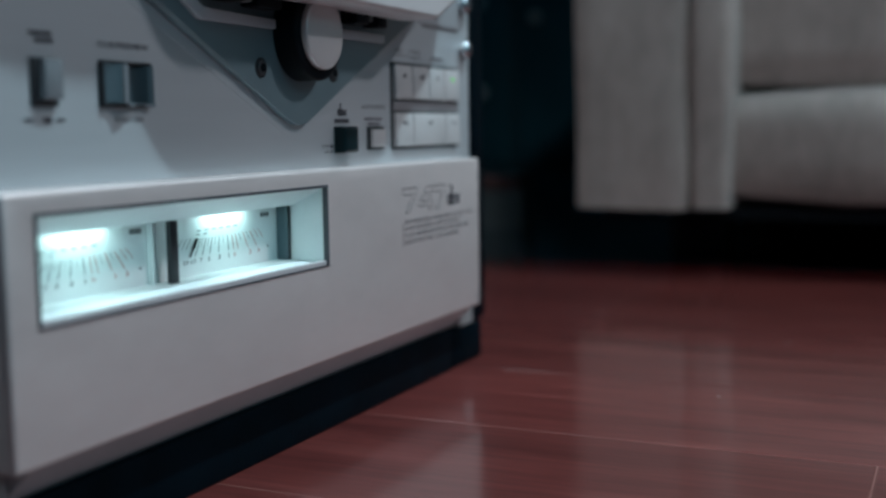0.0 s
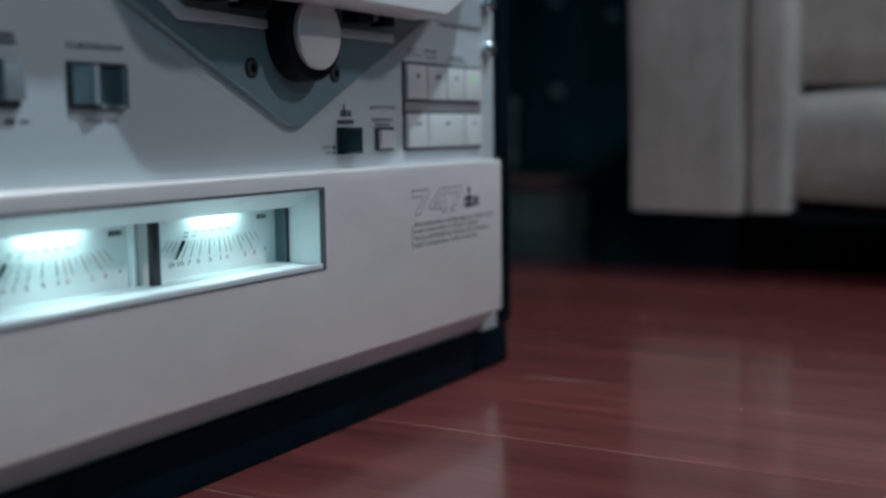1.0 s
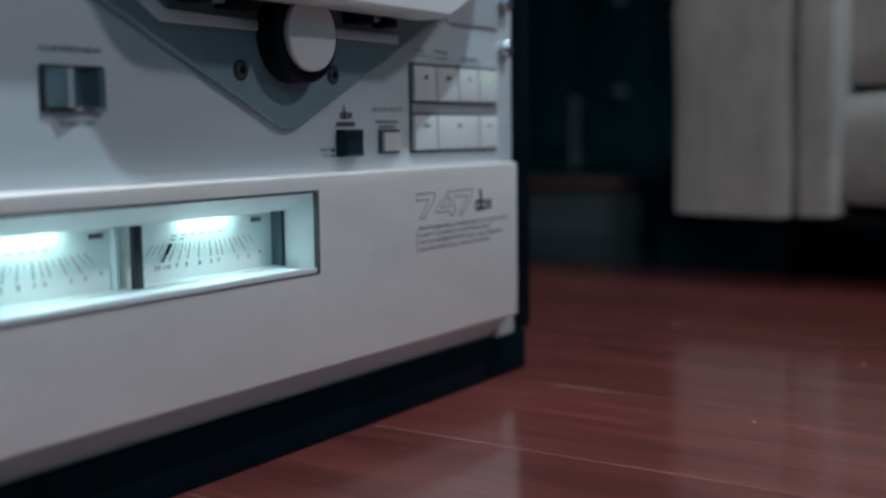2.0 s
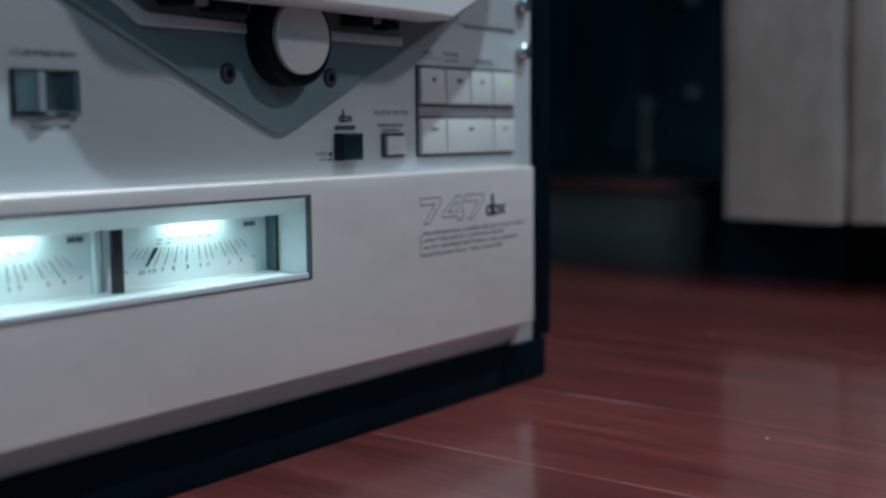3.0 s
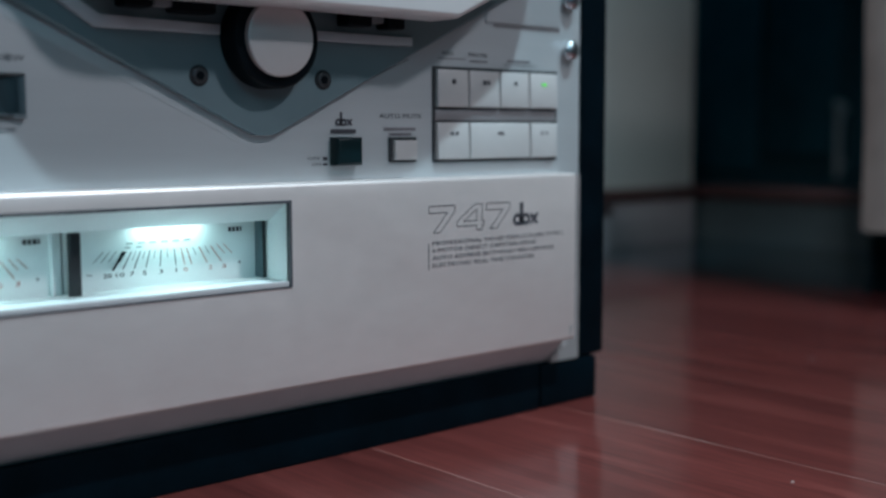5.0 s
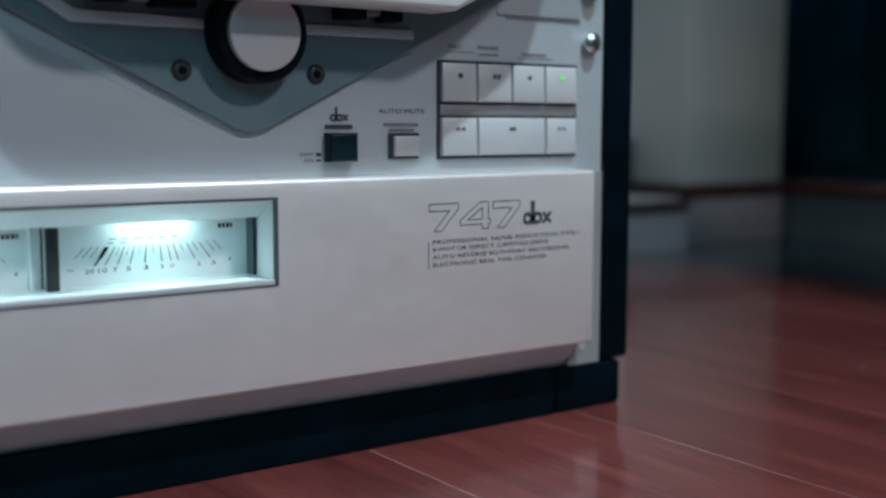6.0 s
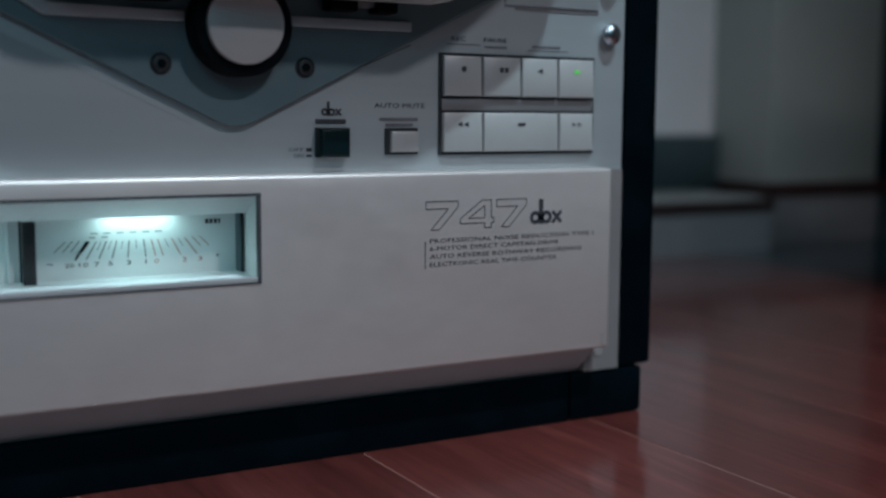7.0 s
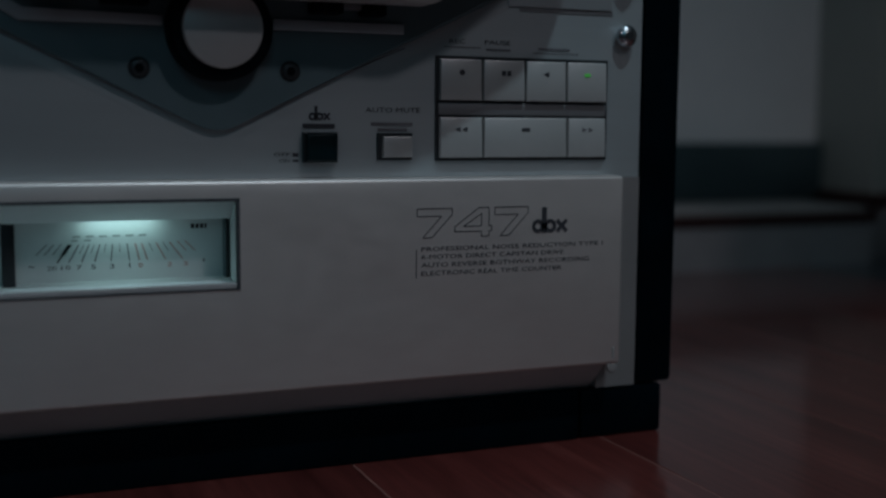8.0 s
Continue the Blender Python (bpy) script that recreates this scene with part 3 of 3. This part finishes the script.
PX = 0.0003
words("print_word", "REC", 0.1020, 0.1880, 0.0020, 0.0075, PX, M_INK, deck)
words("print_word", "PAUSE", 0.1190, 0.1880, 0.0020, 0.0125, PX, M_INK, deck)
words("print_word", "AUTO MUTE", 0.0635, 0.1578, 0.0021, 0.0250, PX, M_INK, deck)
words("print_word", "OFF", 0.0236, 0.1392, 0.0015, 0.0068, PX, M_INK, deck)
words("print_word", "ON", 0.0258, 0.1366, 0.0015, 0.0045, PX, M_INK, deck)
words("print_word", "CUE/PREVIEW", -0.1265, 0.1772, 0.0022, 0.0270, PX, M_INK, deck)
words("print_word", "PUSH OFF", -0.1192, 0.1512, 0.0019, 0.0155, PX, M_INK, deck)


def bars(specs, mat=M_INK):
    for y, z, wd, h in specs:
        bm = bmesh.new()
        stroke(bm, y, z, y + wd, z, h, PX)
        part("print_bar", bm, mat, deck)


bars([(0.0660, 0.1528, 0.0190, 0.0014), (0.0690, 0.1504, 0.0135, 0.0013), (0.0995, 0.1865, 0.0175, 0.0004), (0.1195, 0.1858, 0.0120, 0.0008), (0.1430, 0.1850, 0.0230, 0.0004), (0.1455, 0.1868, 0.0160, 0.0010)], M_FAINT)
bars([(0.0360, 0.1518, 0.0140, 0.0019), (0.0316, 0.1398, 0.0026, 0.0016), (0.0316, 0.1373, 0.0026, 0.0010), (-0.1590, 0.1800, 0.0105, 0.0014), (-0.1565, 0.1778, 0.0085, 0.0014), (-0.1625, 0.1520, 0.0040, 0.0010), (-0.1540, 0.1520, 0.0040, 0.0018), (-0.1480, 0.1520, 0.0040, 0.0008)])
bm = bmesh.new()
stroke(bm, 0.0585, 0.1757, 0.0813, 0.1852, 0.0005, PX)
part("engraved_line", bm, M_FAINT, deck)
badge(0.0386, 0.1542, 0.0054, PX, M_INK, deck)

# push buttons and switches
part("noise_button", prism(bmesh.new(), rect(0.0358, 0.0500, 0.1366, 0.1492), 0.0, 0.0062, 0.0020, 4), M_GREEN, deck, "dark green push button")
part("mute_frame", ring(bmesh.new(), (0.0688, 0.0845, 0.1375, 0.1490), (0.0706, 0.0842, 0.1384, 0.1478), 0.0, 0.0014), M_DARK, deck, "dark frame of the mute button")
part("mute_button", prism(bmesh.new(), rect(0.0708, 0.0842, 0.1386, 0.1476), 0.0, 0.0030, 0.0006), M_KEY, deck, "silver mute button")
b = prism(bmesh.new(), rect(-0.1590, -0.1475, 0.1565, 0.1722), 0.0, 0.0012, 0.0004)
sw = part("pitch_switch", b, M_DARK, deck, "grey pitch switch")
part("cap", prism(bmesh.new(), rect(-0.1566, -0.1482, 0.1586, 0.1716), 0.0010, 0.0046, 0.0009), M_SWITCH, sw)
cue = part("cue_lever", ring(bmesh.new(), (-0.1268, -0.1000, 0.1565, 0.1727), (-0.1260, -0.1008, 0.1576, 0.1717), 0.0, 0.0020, 0.0004), M_DARK, deck, "dark rocking cue lever")


def lever(prof, z0, z1):
    """A profile of (y, x) drawn out in height."""
    bm = bmesh.new()
    ends = [[bm.verts.new((w, y, z)) for y, w in prof] for z in (z0, z1)]
    bm.faces.new(ends[0])
    bm.faces.new(ends[1][::-1])
    for k in range(len(prof)):
        j = (k + 1) % len(prof)
        bm.faces.new((ends[0][k], ends[1][k], ends[1][j], ends[0][j]))
    return bm


def hollow(y0, y1, w0, w1, deep, n=10):
    """A curved hollow from height w0 at y0 to w1 at y1, as a closed profile down to the face."""
    pts = []
    for k in range(n + 1):
        f = k / n
        pts.append((y0 + (y1 - y0) * f, w0 + (w1 - w0) * f - deep * 4 * f * (1 - f)))
    return [(y0, 0.0)] + pts + [(y1, 0.0)]


# One slate plastic: ridge and lip painted paler as lit, hollow darker as shaded.
part("paddle", lever(hollow(-0.1259, -0.1192, 0.0022, 0.0044, 0.0005), 0.1580, 0.1714), M_PADDLE, cue, "grey slanted paddle")
part("thumb_ridge", lever([(-0.1191, 0.0), (-0.1191, 0.0046), (-0.1186, 0.0050), (-0.1162, 0.0046), (-0.1155, 0.0040), (-0.1155, 0.0)], 0.1578, 0.1715), M_SWITCH, cue, "thumb ridge, light on it put into a paler colour")
part("dip", lever(hollow(-0.1154, -0.1030, 0.0036, 0.0020, 0.0024, 14), 0.1580, 0.1714), M_DIP, cue, "hollow of the lever, its shade put into the colour")
part("lever_end", lever([(-0.1029, 0.0), (-0.1029, 0.0020), (-0.1018, 0.0030), (-0.1008, 0.0032), (-0.1008, 0.0)], 0.1578, 0.1715), M_PADDLE, cue, "grey raised end of the lever")
part("lever_lip", lever(hollow(-0.1155, -0.1008, 0.0042, 0.0036, 0.0022, 14), 0.1567, 0.1579), M_SWITCH, cue, "lower lip, light on it put into a paler colour")

# right edge fittings
for z in (0.1940, 0.2200):
    knob = part("dome_screw", disc(bmesh.new(), 0.1895, z, 0.0034, 0.0, 0.0030, 0.0004, 28), M_SILVER, deck, "chrome dome screw")
    bm = bmesh.new()
    bmesh.ops.create_uvsphere(bm, u_segments=24, v_segments=14, radius=0.0052, matrix=Matrix.Translation((0.0030, 0.1895, z)) @ Matrix.Diagonal((0.62, 1, 1, 1)))
    dome = part("dome", bm, M_CHROME, knob)
    part("hex_socket", disc(bmesh.new(), 0.1895, z, 0.0021, 0.0052, 0.0063, 0, 6), M_DARK, dome, "dark hex socket")
part("panel_groove", box(bmesh.new(), -0.001, 0.0004, 0.136, 0.1835, 0.2032, 0.2048), M_STRIP, deck)
part("upper_plate", prism(bmesh.new(), rect(0.130, 0.1830, 0.2050, 0.3300), 0.0, 0.0012, 0.0005), M_FACE, deck, "raised silver control plate")

# reel on the supply spindle, above the heads
reel = thing("tape_reel", (0.03, -0.118, 0.390), "silver metal tape reel mounted on the deck", "tape reel")


def flange(w0, w1, r):
    """A reel flange with three round-ended openings."""
    bm = bmesh.new()
    n = 72
    rings = []
    for w in (w0, w1):
        rings.append([[bm.verts.new((w, -0.118 + q * math.cos(k / n * math.tau), 0.390 + q * math.sin(k / n * math.tau))) for k in range(n)] for q in (0.012, 0.045, 0.082, r)])
    for s, sheet in enumerate(rings):
        for a in range(3):
            for k in range(n):
                if a == 1 and 8 <= k % 24 < 16 and k < 48:
                    continue
                j = (k + 1) % n
                f = (sheet[a][k], sheet[a + 1][k], sheet[a + 1][j], sheet[a][j])
                bm.faces.new(f if s else f[::-1])
    for k in range(n):
        j = (k + 1) % n
        bm.faces.new((rings[0][3][k], rings[0][3][j], rings[1][3][j], rings[1][3][k]))
        bm.faces.new((rings[0][0][j], rings[0][0][k], rings[1][0][k], rings[1][0][j]))
    return bm


part("flange", flange(0.0350, 0.0362, 0.133), M_SILVER, reel)
part("flange", flange(0.0420, 0.0432, 0.133), M_SILVER, reel)
part("tape_pack", disc(bmesh.new(), -0.118, 0.390, 0.105, 0.0363, 0.0419, 0, 64), M_TAPE, reel, "wound dark brown tape")
part("spindle", disc(bmesh.new(), -0.118, 0.390, 0.011, 0.0, 0.052, 0.002, 32), M_SILVER, reel)

# ---- sofa ----
sofa = thing("sofa", (0.5, 1.0, 0), "grey-brown suede sofa with slim arms on dark feet", "sofa")


def soft_box(x0, x1, y0, y1, z0, z1, r, seed):
    bm = box(bmesh.new(), x0, x1, y0, y1, z0, z1)
    bmesh.ops.subdivide_edges(bm, edges=bm.edges[:], cuts=9, use_grid_fill=True)
    c = Vector(((x0 + x1) / 2, (y0 + y1) / 2, (z0 + z1) / 2))
    h = Vector(((x1 - x0) / 2 - r, (y1 - y0) / 2 - r, (z1 - z0) / 2 - r))
    for v in bm.verts:
        d = v.co - c
        q = Vector([max(-h[k], min(h[k], d[k])) for k in range(3)])
        o = d - q
        if o.length > 1e-6:
            o = o.normalized() * r
        w = noise.noise(v.co * 9 + Vector((seed, 0, 0))) * 0.004
        v.co = c + q + o * (1 + w / r)
    return bm


part("arm", soft_box(-0.072, 0.0405, 0.622, 1.45, 0.066, 0.50, 0.008, 1), M_SOFA, sofa, "suede arm panel")
part("arm_border", soft_box(0.0385, 0.0820, 0.623, 1.45, 0.066, 0.49, 0.011, 2), M_SOFA, sofa)
part("front_rail", soft_box(0.050, 1.30, 0.628, 1.40, 0.062, 0.191, 0.045, 3), M_SOFA, sofa)
part("seat_cushion", soft_box(0.056, 1.30, 0.645, 1.40, 0.172, 0.40, 0.030, 4), M_SOFA, sofa)
part("backrest", soft_box(0.080, 1.30, 1.28, 1.52, 0.19, 0.80, 0.05, 5), M_SOFA, sofa)
part("arm", soft_box(1.31, 1.45, 0.622, 1.45, 0.066, 0.50, 0.02, 6), M_SOFA, sofa)
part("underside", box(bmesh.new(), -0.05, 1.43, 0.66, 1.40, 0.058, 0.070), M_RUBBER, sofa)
# Black sheet added at the back to keep the gap under the sofa dark.
part("under_sofa_dark_sheet", box(bmesh.new(), -0.05, 1.43, 1.405, 1.425, GROUND + 0.002, 0.070), M_RUBBER, sofa)
for x in (0.02, 1.38):
    for y in (0.80, 1.36):
        part("foot", box(bmesh.new(), x - 0.03, x + 0.03, y - 0.03, y + 0.03, GROUND, 0.060, 0.004), M_RUBBER, sofa)

# ---- unlit room ----
cab = thing("dark_cabinet", (-0.75, 2.0, GROUND), "dark glossy cabinet with chrome pulls in the unlit recess", "cabinet")
part("body", box(bmesh.new(), -1.25, -0.20, 1.830, 2.25, GROUND, 1.6, 0.003), M_UNLIT, cab)
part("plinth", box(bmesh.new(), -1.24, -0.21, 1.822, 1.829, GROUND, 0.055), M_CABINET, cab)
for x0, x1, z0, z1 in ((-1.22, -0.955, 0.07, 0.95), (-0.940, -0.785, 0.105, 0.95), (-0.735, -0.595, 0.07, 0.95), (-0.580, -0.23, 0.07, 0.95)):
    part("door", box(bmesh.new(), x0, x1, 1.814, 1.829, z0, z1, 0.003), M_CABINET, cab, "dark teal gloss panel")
pull = part("pull_rod", box(bmesh.new(), -0.766, -0.756, 1.796, 1.806, 0.062, 0.210, 0.002), M_STEEL, cab, "slim dull steel rod")
part("mount", box(bmesh.new(), -0.764, -0.758, 1.805, 1.831, 0.085, 0.093), M_STEEL, pull)
part("mount", box(bmesh.new(), -0.764, -0.758, 1.805, 1.831, 0.190, 0.198), M_STEEL, pull)
for x, z, r in ((-0.761, 0.204, 0.010), (-0.655, 0.221, 0.014), (-0.660, 0.407, 0.014), (-0.534, 0.370, 0.012)):
    bm = bmesh.new()
    bmesh.ops.create_uvsphere(bm, u_segments=20, v_segments=12, radius=r, matrix=Matrix.Translation((x, 1.797, z)))
    bmesh.ops.create_cone(bm, cap_ends=True, segments=14, radius1=r * 0.5, radius2=r * 0.5, depth=0.026, matrix=pose(x, 1.812, z, 90, 0, 0))
    part("knob", bm, M_STEEL, cab, "round metal knob")

# crumbs of dust on the boards
bm = bmesh.new()
grit = random.Random(9)
for x, y in [(0.085, 0.482), (0.013, 0.573), (-0.055, 0.380), (0.160, 0.157)] + [(grit.uniform(0.02, 0.35), grit.uniform(0.1, 0.7)) for _ in range(4)]:
    r = grit.uniform(0.0005, 0.0009)
    bmesh.ops.create_icosphere(bm, subdivisions=1, radius=r, matrix=Matrix.Translation((x, y, GROUND + r * 0.5)) @ Matrix.Diagonal((1.3, 1, 0.6, 1)))
tagged(part("floor_dust", bm, M_PALE), "pale specks of dust lying on the planks", "dust", kind="stuff")

# ---- planks ----
rng = random.Random(4)
WIDE = 0.1245
y = 0.0580 - WIDE * 21
while y < 0.71:
    if abs(y + WIDE - 0.058) < 0.002:
        cuts = [-0.9, 0.245, 1.45, 2.65, 3.2]
    else:
        first = rng.uniform(-0.7, 0.5) if y < -0.4 else rng.uniform(-0.5, -0.3)
        cuts = [-0.9] + [first + 1.25 * k for k in range(4) if first + 1.2 * k < 3.1] + [3.2]
    y1 = min(y + WIDE, 0.7215)
    for a, b in zip(cuts, cuts[1:]):
        if b > a:
            bm = bmesh.new()
            box(bm, a + 0.0003, b - 0.0003, y + 0.0005, y1 - 0.0005, GROUND - 0.012, GROUND, 0.0003, 1)
            for v in bm.verts:
                v.co.x -= a
            ob = new("plank", mesh_of("plank", bm, M_WOOD))
            ob.location = (a, 0, 0)
            ob.parent = floor
    y += WIDE
